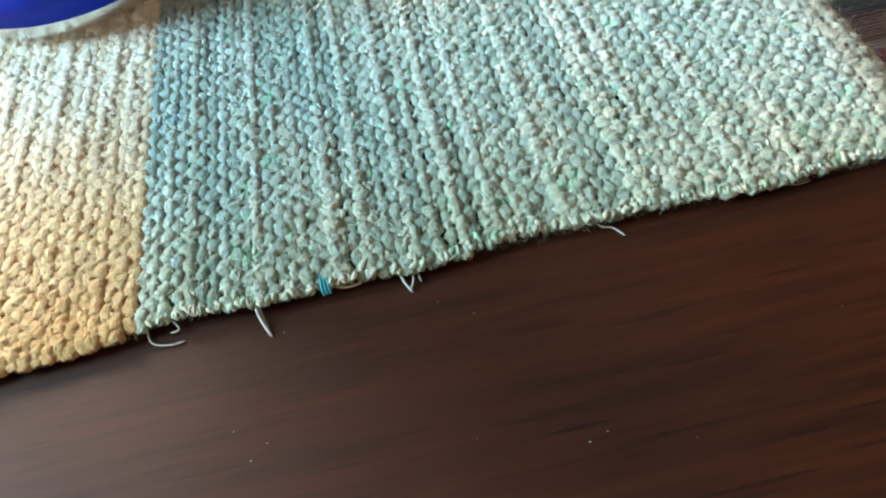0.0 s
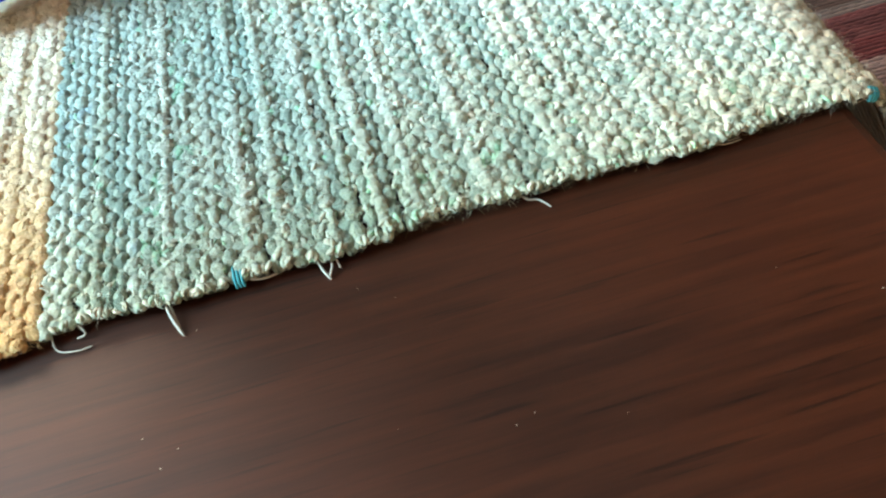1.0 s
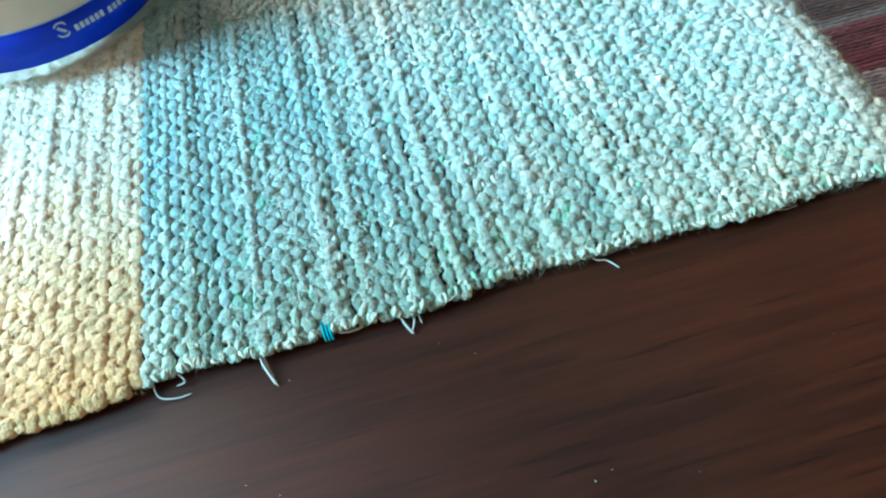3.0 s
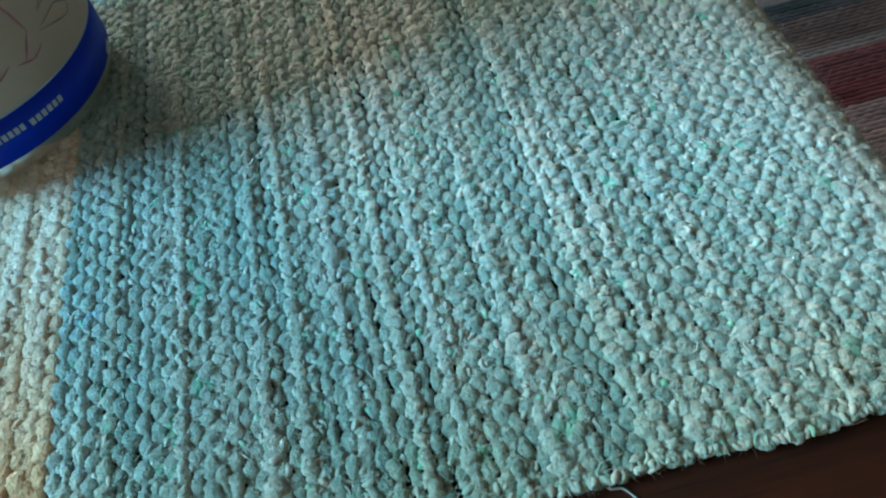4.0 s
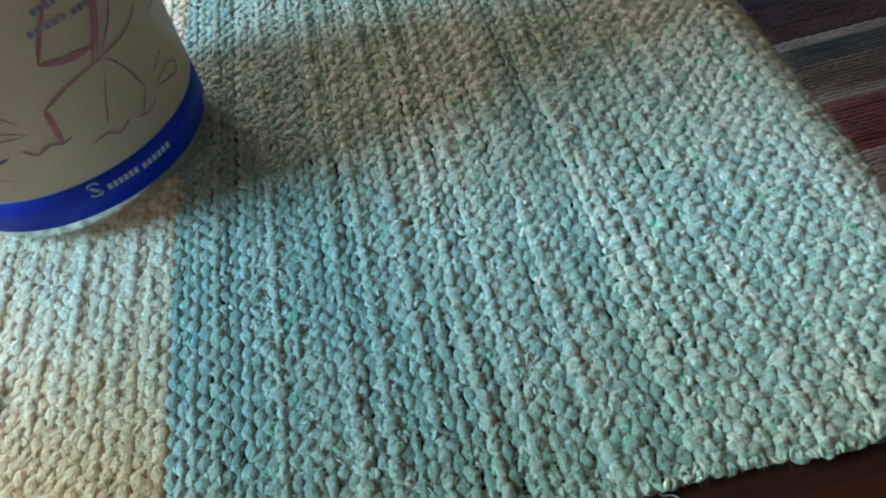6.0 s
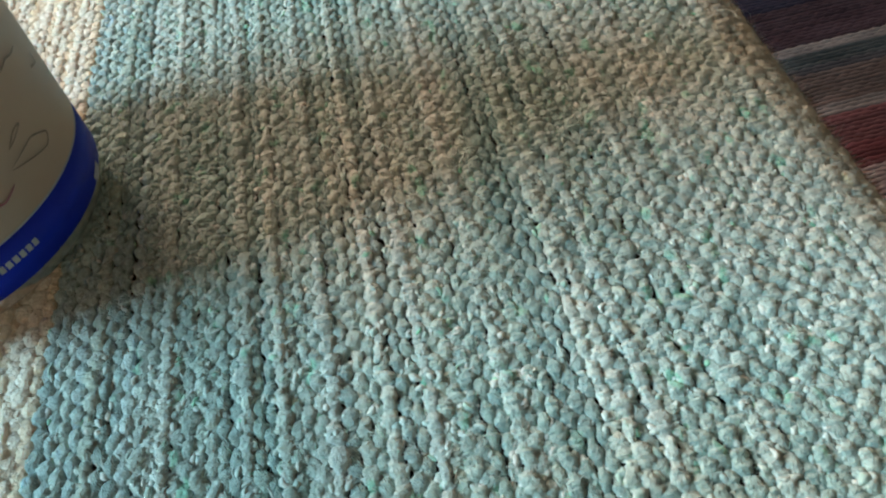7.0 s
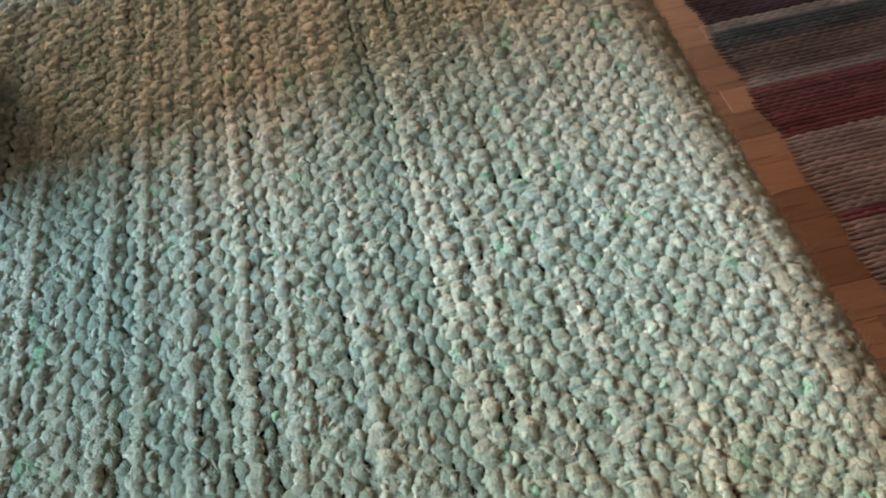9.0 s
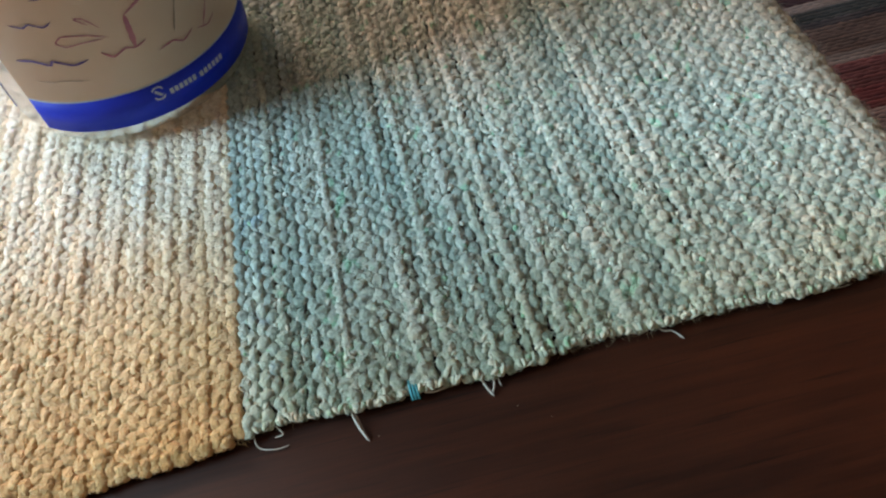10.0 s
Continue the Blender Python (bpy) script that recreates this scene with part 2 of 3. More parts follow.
def box(x0, x1, y0, y1, z0, z1, bevel=0.0, segments=2):
    bm = bmesh.new()
    bmesh.ops.create_cube(bm, size=1)
    bmesh.ops.scale(bm, vec=(x1 - x0, y1 - y0, z1 - z0), verts=bm.verts)
    bmesh.ops.translate(bm, vec=((x0 + x1) / 2, (y0 + y1) / 2, (z0 + z1) / 2), verts=bm.verts)
    if bevel:
        bmesh.ops.bevel(bm, geom=bm.edges[:], offset=bevel, segments=segments, affect="EDGES", profile=0.5)
    return bm


def lathe(profile, turns=72, start=0.0, end=360.0):
    """Points of a surface of revolution round z from (radius, height) pairs."""
    a = np.radians(np.linspace(start, end, turns, endpoint=(end - start) < 359.9))
    p = np.array(profile)
    return np.stack([p[:, :1] * np.cos(a), p[:, :1] * np.sin(a), p[:, 1:] + 0 * a], -1)


def tube(points, radius, sides=6, taper=True):
    """Points of a round tube along a smooth line through a few points."""
    p = np.array(points, float)
    t = np.linspace(0, len(p) - 1, 8 * (len(p) - 1) + 1)
    k = np.clip(t.astype(int), 0, len(p) - 2)
    f = (t - k)[:, None]
    q = [p[np.clip(k + d, 0, len(p) - 1)] for d in (-1, 0, 1, 2)]
    line = 0.5 * (2 * q[1] + (q[2] - q[0]) * f + (2 * q[0] - 5 * q[1] + 4 * q[2] - q[3]) * f**2 + (3 * q[1] - q[0] - 3 * q[2] + q[3]) * f**3)
    d = np.gradient(line, axis=0)
    d /= np.linalg.norm(d, axis=1)[:, None] + 1e-9
    side = np.cross(d, (0, 0, 1.0))
    side[np.linalg.norm(side, axis=1) < 1e-3] = (1, 0, 0)
    side /= np.linalg.norm(side, axis=1)[:, None]
    up = np.cross(side, d)
    a = np.linspace(0, 2 * np.pi, sides, endpoint=False)
    r = np.full(len(line), radius)
    if taper:
        r *= np.clip(np.minimum(np.arange(len(r)), np.arange(len(r))[::-1]) / 2.0, 0.15, 1)
    return line[:, None] + r[:, None, None] * (side[:, None] * np.cos(a)[None, :, None] + up[:, None] * np.sin(a)[None, :, None])


# ---- the room ----
X0, X1, Y0, Y1, H = -2.0, 3.2, -2.2, 2.4, 2.5
TOP = 0.5


def structure(ob, label, category):
    return tagged(ob, label, category, kind="structure")


ground = structure(part("ground", box(-200, 200, -200, 200, -0.62, -0.6), GROUND, None), "flat grassy ground outside the house", "ground")
floor = structure(part("floor", box(X0, X1, Y0, Y1, -0.12, -0.011), PARQUET, None), "warm brown oak strip parquet floor", "floor")
ceiling = structure(part("ceiling", box(X0, X1, Y0, Y1, H, H + 0.12), CEILING, None), "plain dark brown unseen ceiling", "ceiling")
structure(part("wall_south", box(X0 - 0.15, X1 + 0.15, Y0 - 0.15, Y0, -0.12, H + 0.12), PLASTER, None), "plain warm white painted wall", "wall")
structure(part("wall_east", box(X1, X1 + 0.15, Y0, Y1, -0.12, H + 0.12), DARK_WALL, None), "plain dark brown unseen wall", "wall")


def pierced_wall(name, along, at, lo, hi, a0, a1, z0, z1, material, label):
    """A wall with one opening; along is the axis that it runs along."""
    t = -0.15
    bm = bmesh.new()
    for u0, u1, w0, w1 in ((lo, a0, -0.12, H + 0.12), (a1, hi, -0.12, H + 0.12), (a0, a1, -0.12, z0), (a0, a1, z1, H + 0.12)):
        piece = box(at + t, at, u0, u1, w0, w1) if along == "y" else box(u0, u1, at + t, at, w0, w1)
        me = bpy.data.meshes.new("piece")
        piece.to_mesh(me)
        piece.free()
        bm.from_mesh(me)
        bpy.data.meshes.remove(me)
    return structure(part(name, bm, material, None), label, "wall")


def window(name, along, at, a0, a1, z0, z1):
    base = structure(new(name), "white painted wooden window with a clear pane", "window")
    f = 0.04
    for nm, u0, u1, w0, w1 in (("frame_side", a0, a0 + f, z0, z1), ("frame_side", a1 - f, a1, z0, z1), ("frame_rail", a0 + f, a1 - f, z0, z0 + f), ("frame_rail", a0 + f, a1 - f, z1 - f, z1)):
        b = box(at - 0.10, at - 0.05, u0, u1, w0, w1, 0.004) if along == "y" else box(u0, u1, at - 0.10, at - 0.05, w0, w1, 0.004)
        part(nm, b, WHITE_PAINT, base)
    b = box(at - 0.078, at - 0.074, a0 + f, a1 - f, z0 + f, z1 - f) if along == "y" else box(a0 + f, a1 - f, at - 0.078, at - 0.074, z0 + f, z1 - f)
    pane = part("pane", b, GLASS, base, "clear glass pane")
    pane.visible_shadow = False


pierced_wall("wall_west", "y", X0, Y0, Y1, -0.34, 0.60, 0.95, 2.35, PLASTER, "warm white painted wall with a window")
window("window_1", "y", X0, -0.34, 0.60, 0.95, 2.35)
# Unseen north wall; its window is added to hold the warm fill lamp.
pierced_wall("wall_north", "x", Y1 + 0.15, X0 - 0.15, X1 + 0.15, -1.90, -0.80, 0.95, 2.25, DARK_WALL, "dark brown unseen wall with an added window")
window("added_window", "x", Y1 + 0.15, -1.90, -0.80, 0.95, 2.25)


# ---- the table ----
def make_table(x0, x1, y0, y1):
    table = tagged(new("coffee_table"), "low coffee table of dark brown stained wood", "table")
    table.location = (0, 0, 0)
    part("tabletop", box(x0, x1, y0, y1, TOP - 0.028, TOP, 0.003, 3), TABLE_WOOD, table, "dark stained top with a fine open grain")
    for a in (y0 + 0.06, y1 - 0.08):
        part("apron", box(x0 + 0.09, x1 - 0.09, a, a + 0.02, TOP - 0.10, TOP - 0.028, 0.002), TABLE_WOOD, table)
    for a in (x0 + 0.06, x1 - 0.08):
        part("apron", box(a, a + 0.02, y0 + 0.09, y1 - 0.09, TOP - 0.10, TOP - 0.028, 0.002), TABLE_WOOD, table)
    for a in (x0 + 0.04, x1 - 0.09):
        for b in (y0 + 0.04, y1 - 0.09):
            part("leg", box(a, a + 0.05, b, b + 0.05, 0.0, TOP - 0.028, 0.004), TABLE_WOOD, table)
    return table


EDGE = 0.1435
make_table(-0.86, EDGE, -0.24, 0.44)


# ---- the woven runner ----
PITCH, WARP = 0.00205, 0.00205
THICK = 0.0020
END = EDGE + 0.034
rng = np.random.default_rng(4)


def draped(p):
    """Bends the flat runner over the table's edge in a tight fold; the rest hangs down."""
    s0, radius = EDGE - 0.001, 0.0060
    p = p.copy()
    full = radians(58) + 0.06 * np.sin(p[..., 1] * 31)
    u = np.clip(p[..., 0] - s0, 0, None)
    a = np.minimum(u / radius, full)
    hang = np.clip(u - radius * full, 0, None)
    h = p[..., 2] - TOP
    over = u > 0
    p[..., 0] = np.where(over, s0 + radius * np.sin(a) + hang * np.cos(a) + h * np.sin(a), p[..., 0])
    p[..., 2] = np.where(over, TOP - radius * (1 - np.cos(a)) - hang * np.sin(a) + h * np.cos(a), p[..., 2])
    return p


def smooth_noise(n, step):
    m = int(n / step) + 3
    return np.interp(np.arange(n) / step, np.arange(m), rng.normal(size=m))


def lumps(n, sides, step):
    """Soft unevenness over a yarn's skin, smooth along it and round it."""
    m = int(n / step) + 3
    raw = rng.normal(size=(m, sides))
    raw = 0.6 * raw + 0.2 * np.roll(raw, 1, 1) + 0.2 * np.roll(raw, -1, 1)
    t = np.arange(n) / step
    k = t.astype(int)
    f = (t - k)[:, None]
    f = f * f * (3 - 2 * f)
    return raw[k] * (1 - f) + raw[k + 1] * f


# Half-width at the tuck and what the bead adds to it, in pitches; rise of the bead and how square its ends are;
# scatter of beads; skin lumps; lift.
YARNS = {
    "cord": (0.35, 0.32, 0.00070, 2.6, 0.10, 0.13, 0.0),
    "chenille": (0.40, 0.26, 0.00060, 2.8, 0.12, 0.17, 0.00006),
    "loose": (0.42, 0.26, 0.00060, 2.8, 0.15, 0.22, 0.00012),
    "pitted": (0.42, 0.24, 0.00085, 4.0, 0.12, 0.17, 0.00006),
    "ridge": (0.46, 0.20, 0.00055, 3.2, 0.14, 0.22, 0.00050),
    "straw": (0.52, 0.20, 0.00070, 7.0, 0.07, 0.09, 0.0),
    "straw_ridge": (0.52, 0.22, 0.00065, 6.0, 0.10, 0.14, 0.00045),
    "hem": (0.46, 0.20, 0.00050, 3.0, 0.14, 0.20, 0.0001),
}


def weft(x, phase, kind, width, y_near, y_far, sides=11, per=8, pair=0, rise_from=0.0):
    """One weft yarn: a flat full bead where it passes over a warp thread, tucked under the next one.
    Neighbours alternate, so that the beads close up like a brick bond. pair: the side on which it turns back at the selvedge."""
    tuck, swell, rise, square, scatter_by, skin, lift = YARNS[kind]
    step = WARP / per
    n = int((y_far - y_near) / step)
    y = y_near + np.arange(n) * step
    u = (y / WARP + phase) / 2 + smooth_noise(n, per * 12) * 0.035
    bead = np.floor(u + 0.5).astype(int)
    d = u - bead
    bead -= bead.min()
    count = bead.max() + 1

    def each(spread):
        return rng.normal(size=count)[bead] * spread

    edge = np.clip(1 - 2 * np.abs(d), 0, 1)
    blend = np.clip(edge / 0.25, 0, 1)
    size = 1 + each(scatter_by) * blend
    ends = np.minimum(np.arange(n), np.arange(n)[::-1])
    near = np.clip(ends / (per * 1.3), 0, 1)
    over = (0.5 + 0.5 * np.cos(2 * np.pi * d)) ** (2.0 / square)
    over = over * near + 0.75 * (1 - near)
    dome = 1 - np.abs(2 * d) ** square
    dome = dome * near + 0.55 * (1 - near)
    ramp = 1.0
    if rise_from:
        t = np.clip((y - rise_from - 0.004 * math.sin(x * 900)) / 0.014, 0, 1)
        ramp = t * t * (3 - 2 * t) * np.clip(0.8 + smooth_noise(n, per * 7) * 0.55, 0, 1.6)
    rx = width * (tuck + swell * over) * size
    rz = 0.00060 + 0.00042 * over
    top = THICK + 0.00130 - 0.6 * rise + rise * dome * (0.9 + 0.1 * size) + lift * ramp
    top = top + smooth_noise(n, per * 9) * 0.00008 + each(1.0) * blend * (0.00006 + 0.0006 * skin)
    xc = x + smooth_noise(n, per * 11) * 0.00016 + each(1.0) * blend * 0.0010 * (scatter_by + 0.02) + each(0.0007 * (0.3 + 2 * skin)) * d * blend
    xc = xc + pair * 0.14 * width * (1 - near) ** 2 * (y < 0.05)
    tip = np.clip((ends + 0.2) / (per * 0.6), 0, 1)
    round_end = np.sqrt(np.clip(1 - (1 - tip) ** 2, 0, 1))
    rx, rz = rx * (0.12 + 0.88 * round_end), rz * (0.12 + 0.88 * round_end)
    zc = top - rz
    zc = 0.0012 + (zc - 0.0012) * (0.45 + 0.55 * near)
    a = np.linspace(0, 2 * np.pi, sides, endpoint=False) + 0.3
    ca, sa = np.cos(a), np.sin(a)
    ca, sa = np.sign(ca) * np.abs(ca) ** 0.8, np.sign(sa) * np.abs(sa) ** 0.75
    ply = np.sin(2 * a[None] + (2 * np.pi * y / 0.0030 + smooth_noise(n, per * 8) * 1.2)[:, None])
    fluff = 1 + 0.06 * ply + lumps(n, sides, per / 2.8) * skin * 0.8 + lumps(n, sides, per / 7.0) * skin
    p = np.empty((n, sides, 3))
    p[..., 0] = xc[:, None] + rx[:, None] * ca * fluff
    p[..., 1] = y[:, None] + rng.normal(size=(n, sides)) * 0.00005
    p[..., 2] = np.maximum(TOP + 0.0002, TOP + zc[:, None] + rz[:, None] * sa * fluff)
    return draped(p)


runner = tagged(new("table_runner"), "woven cotton table runner striped mint, blue and straw yellow", "table runner")


def near_edge(x):
    """The runner's slightly wavy near edge."""
    bow = 0.0012 * min(1.0, max(0.0, (x - 0.02) / 0.05)) - 0.0022 * min(1.0, max(0.0, -x / 0.02))
    return -0.0013 + bow + 0.0006 * math.sin(x * 95 + 0.6) + 0.0005 * math.sin(x * 210)


# Where the mint part has raised bands and sunk lines, in millimetres from the seam with the straw part.
BANDS = (10, 22, 36, 41, 50, 58, 66, 78, 92, 97, 111, 121)
LINES = (12.5, 33, 39, 56, 61.5, 64, 74, 88)
FLUFFY, STRAWS = [], []
xs = [0.0]
while xs[-1] < END - 0.0016:
    xs.append(xs[-1] + PITCH * (1.0 + 0.07 * math.sin(xs[-1] * 140)))
xs = [(v + w) / 2 for v, w in zip(xs, xs[1:])]
xs = [-(k + 0.5) * PITCH for k in range(40, -1, -1)] + xs
for n, x in enumerate(xs):
    mm, full, rise = x * 1000, 1.0, 0.0
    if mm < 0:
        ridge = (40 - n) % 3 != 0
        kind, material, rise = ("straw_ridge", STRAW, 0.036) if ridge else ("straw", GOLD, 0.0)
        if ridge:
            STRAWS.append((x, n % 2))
    elif x > EDGE - 0.002:
        kind, material = "hem", HEM
    elif min(abs(mm - v) for v in LINES) < 1.1:
        kind, material, full = "cord", GREY, 0.86
    elif min(abs(mm - v) for v in BANDS) < 1.2 and mm > 15:
        kind, material = "ridge", PALE
    elif mm < 18:
        kind, material = ("loose", MINT) if abs(mm - 10) < 1.2 else ("cord", BLUE if mm < 7 or n % 4 == 0 else GREY)
    else:
        kind = str(rng.choice(["pitted", "pitted", "loose"] if mm > 98 else ["cord", "chenille", "chenille", "loose"]))
        material = GREY if kind == "cord" else MINT if rng.random() > 0.3 else PALE
    if 0 < mm and kind != "hem":
        FLUFFY.append((x, n % 2, {"cord": 0.45 if mm < 18 else 0.2, "chenille": 0.7, "pitted": 0.7, "loose": 1.0, "ridge": 1.0}[kind], int(kind == "ridge")))
    y0 = near_edge(xs[n // 2 * 2]) + rng.normal() * 0.00025
    grid_object("weft_yarn", weft(x, n % 2, kind, PITCH * full, y0, 0.262, pair=1 - n % 2 * 2, rise_from=rise), material, runner, closed_u=True)


def boucle(name, x, y, material, length, radius, lift=0.0, curly=0.30):
    """Many small curled loops of yarn that stand proud of the weave, as one part."""
    n = len(x)
    a = np.pi / 2 + rng.normal(size=n) * 0.6 + np.pi * rng.integers(0, 2, n)
    l = length * rng.uniform(0.6, 1.3, n)
    r = radius * rng.uniform(0.7, 1.3, n)
    d = np.stack([np.cos(a), np.sin(a), 0 * a], -1)
    s = np.stack([-np.sin(a), np.cos(a), 0 * a], -1)
    curl, rise = rng.normal(size=n) * curly, rng.uniform(0.25, 1.0, n) * curly
    base = np.stack([x, y, np.full(n, TOP + THICK + 0.00070 + lift) + rng.normal(size=n) * 0.00022], -1)
    line = []
    for f in (-0.5, -0.25, 0.0, 0.25, 0.5):
        arc = 1 - 4 * f * f
        line.append(base + d * (l * f)[:, None] + s * (l * curl * arc)[:, None] + np.array([0, 0, 1.0]) * (l * rise * arc - 0.0004)[:, None])
    line = np.stack(line, 1)
    t = np.gradient(line, axis=1)
    t /= np.linalg.norm(t, axis=2)[..., None] + 1e-9
    side = np.cross(t, (0, 0, 1.0))
    side /= np.linalg.norm(side, axis=2)[..., None] + 1e-9
    up = np.cross(side, t)
    fat = np.array([0.45, 0.95, 1.1, 0.95, 0.45])[None] * (1 + rng.normal(size=(n, 5)) * 0.12)
    rings = []
    for b in (0.3, 1.56, 2.81, 4.07, 5.33):
        rings.append(line + (r[:, None] * fat * (1 + rng.normal(size=(n, 5)) * 0.10))[..., None] * (side * np.cos(b) * 1.15 + up * np.sin(b) * 0.70))
    v = draped(np.stack(rings, 2)).reshape(-1, 3)
    q = []
    for k in range(4):
        for c in range(5):
            c2 = (c + 1) % 5
            q.append((k * 5 + c, k * 5 + c2, k * 5 + 5 + c2, k * 5 + 5 + c))
    f = (np.arange(n)[:, None, None] * 25 + np.array(q)[None]).reshape(-1, 4)
    me = bpy.data.meshes.new(name)
    me.vertices.add(len(v))
    me.vertices.foreach_set("co", v.reshape(-1).astype(np.float32))
    me.loops.add(f.size)
    me.loops.foreach_set("vertex_index", f.reshape(-1).astype(np.int32))
    me.polygons.add(len(f))
    me.polygons.foreach_set("loop_start", np.arange(0, f.size, 4, dtype=np.int32))
    me.polygons.foreach_set("use_smooth", np.full(len(f), True))
    me.materials.append(material)
    me.update(calc_edges=True)
    ob = new(name, me)
    ob.parent = runner
    return tagged(ob, kind="stuff")


def scatter(rows, per_bead, spread, start=-1.0):
    """Places on the beads of the weft yarns given by (x, phase, weight)."""
    px, py = [], []
    for rx, phase, wgt in rows:
        m = int(0.225 / (2 * WARP) * per_bead * wgt)
        bead = rng.integers(0, int(0.225 / (2 * WARP)), m)
        px.append(rx + rng.normal(size=m) * spread)
        py.append(np.maximum(near_edge(rx) + 0.0008, (2 * bead - phase) * WARP + rng.normal(size=m) * 0.00065))
    px, py = np.concatenate(px), np.concatenate(py)
    keep = py > start + 0.012 * np.sin(px * 300)
    return px[keep], py[keep]


flat = [(x, p, w) for x, p, w, z in FLUFFY if z < 1]
proud = [(x, p, w) for x, p, w, z in FLUFFY if z == 1]
boucle("boucle", *scatter(flat, 5.5, 0.00080), LOOPS, 0.0017, 0.00038, 0.00046, 0.16)
boucle("boucle", *scatter(proud, 6.0, 0.00085), LOOPS, 0.0018, 0.00042, 0.00080, 0.18)
boucle("boucle", *scatter(flat + proud, 0.5, 0.0009), LOOPS, 0.0024, 0.00014, 0.00070, 0.14)
boucle("boucle", *scatter([(x, p, 1.0) for x, p in STRAWS], 3.2, 0.0008, 0.045), STRAW, 0.0020, 0.00046, 0.00055, 0.10)
boucle("boucle", *scatter([(EDGE - 0.002 + 0.0018 * k, k % 2, 0.6) for k in range(18)], 4.0, 0.0006), HEM, 0.0020, 0.00042, 0.0003, 0.12)

# The far end of the runner, out on the table, in coarser yarns.
for x in np.arange(-0.40, -0.0905, PITCH * 2.0):
    grid_object("weft_yarn", weft(x, int(x / PITCH / 2) % 2, "straw", PITCH * 2.0, near_edge(-0.02), 0.262, 5, 2), STRAW, runner, closed_u=True)

# The warp, a thin grey mesh of threads between the weft yarns.
for y in np.arange(WARP * 1.5, 0.260, WARP):
    pts = np.stack([np.linspace(-0.40, END - 0.001, 60), np.full(60, y), np.full(60, TOP + 0.0011)], -1)
    ring = np.array([(0, np.cos(a) * 0.0004, np.sin(a) * 0.0004) for a in np.linspace(0, 2 * np.pi, 5)[:4]])
    grid_object("warp_thread", draped(pts[:, None] + ring[None]), WARP_GREY, runner, closed_u=True)


def fuzz(name, count, x0, x1, y0, y1, material, length, width=0.000045, lift=0.0008, steep=0.9):
    """Stray fibres that stand off the yarn."""
    x, y = rng.uniform(x0, x1, count), rng.uniform(y0, y1, count)
    z = TOP + THICK + lift + rng.normal(size=count) * 0.0005
    a, e = rng.uniform(0, 2 * np.pi, count), rng.uniform(0.0, steep, count)
    l = length * rng.uniform(0.4, 1.2, count)
    d = np.stack([np.cos(a) * np.cos(e), np.sin(a) * np.cos(e), np.sin(e)], -1) * l[:, None]
    bend = rng.normal(size=(count, 3)) * l[:, None] * 0.35
    side = np.stack([-np.sin(a), np.cos(a), 0 * a], -1) * width
    base = np.stack([x, y, z], -1)
    rows = []
    for f in (0.0, 0.35, 0.7, 1.0):
        c = base + d * f + bend * f * f - np.array([0, 0, 0.0009]) * f * f
        rows += [c - side * (1.05 - f), c + side * (1.05 - f)]
    v = draped(np.stack(rows, 1)).reshape(-1, 3)
    b = np.arange(count)[:, None] * 8
    f = np.concatenate([b + np.array([2 * r, 2 * r + 1, 2 * r + 3, 2 * r + 2]) for r in range(3)])
    ob = mesh_object(name, v.tolist(), f.tolist(), material, runner)
    return tagged(ob, kind="stuff")


fuzz("fuzz", 3500, 0.001, 0.022, 0.001, 0.16, BLUE, 0.0014, 0.00007, 0.0014, 0.5)
fuzz("fuzz", 21000, 0.020, END - 0.02, 0.001, 0.16, LOOPS, 0.0016, 0.00007, 0.0016, 0.5)
fuzz("fuzz", 15000, -0.085, 0.0, 0.001, 0.13, STRAW, 0.0018, 0.00009, 0.0014, 0.4)
fuzz("fuzz", 6000, 0.028, END, 0.0, 0.24, PALE, 0.0024)
fuzz("fuzz", 3000, 0.028, END, 0.0, 0.24, MINT, 0.0022)
fuzz("fuzz", 16000, EDGE - 0.004, END, 0.0, 0.24, HEM, 0.0032, 0.00006)
fuzz("fuzz", 2500, -0.10, 0.0, 0.0, 0.24, STRAW, 0.0020)
fuzz("fuzz", 2200, 0.0, EDGE, 0.0, 0.002, HEM, 0.0012, 0.00004, 0.0, 0.4)
fuzz("fuzz", 900, -0.085, 0.0, -0.002, 0.001, STRAW, 0.0012, 0.00005, -0.0002, 0.4)


def loose(points, radius=0.00016, material=THREAD, name="loose_thread"):
    grid_object(name, tube([(x, y + 0.0008, TOP + z) for x, y, z in points], radius), material, runner, closed_u=True)


loose([(0.0014, 0.001, 0.002), (0.0019, -0.0032, 0.0005), (0.0052, -0.0046, 0.0004), (0.0080, -0.0044, 0.0003)])
loose([(0.0046, 0.001, 0.002), (0.0071, -0.0021, 0.0012), (0.0052, -0.0022, 0.0004)])
loose([(0.0205, 0.001, 0.0022), (0.0212, -0.0032, 0.0012), (0.0232, -0.0078, 0.0004)], 0.00029)
loose([(0.0208, 0.001, 0.0022), (0.0218, -0.0035, 0.0008), (0.0226, -0.0060, 0.0004)], 0.00022)
loose([(0.0460, 0.001, 0.002), (0.0470, -0.0028, 0.0010), (0.0482, -0.0052, 0.0004)], 0.00024)
loose([(0.0480, 0.001, 0.002), (0.0488, -0.0026, 0.0012), (0.0478, -0.0048, 0.0004)], 0.00020)
loose([(0.0490, 0.001, 0.002), (0.0496, -0.0014, 0.0014), (0.0500, -0.0036, 0.0005)], 0.00016)
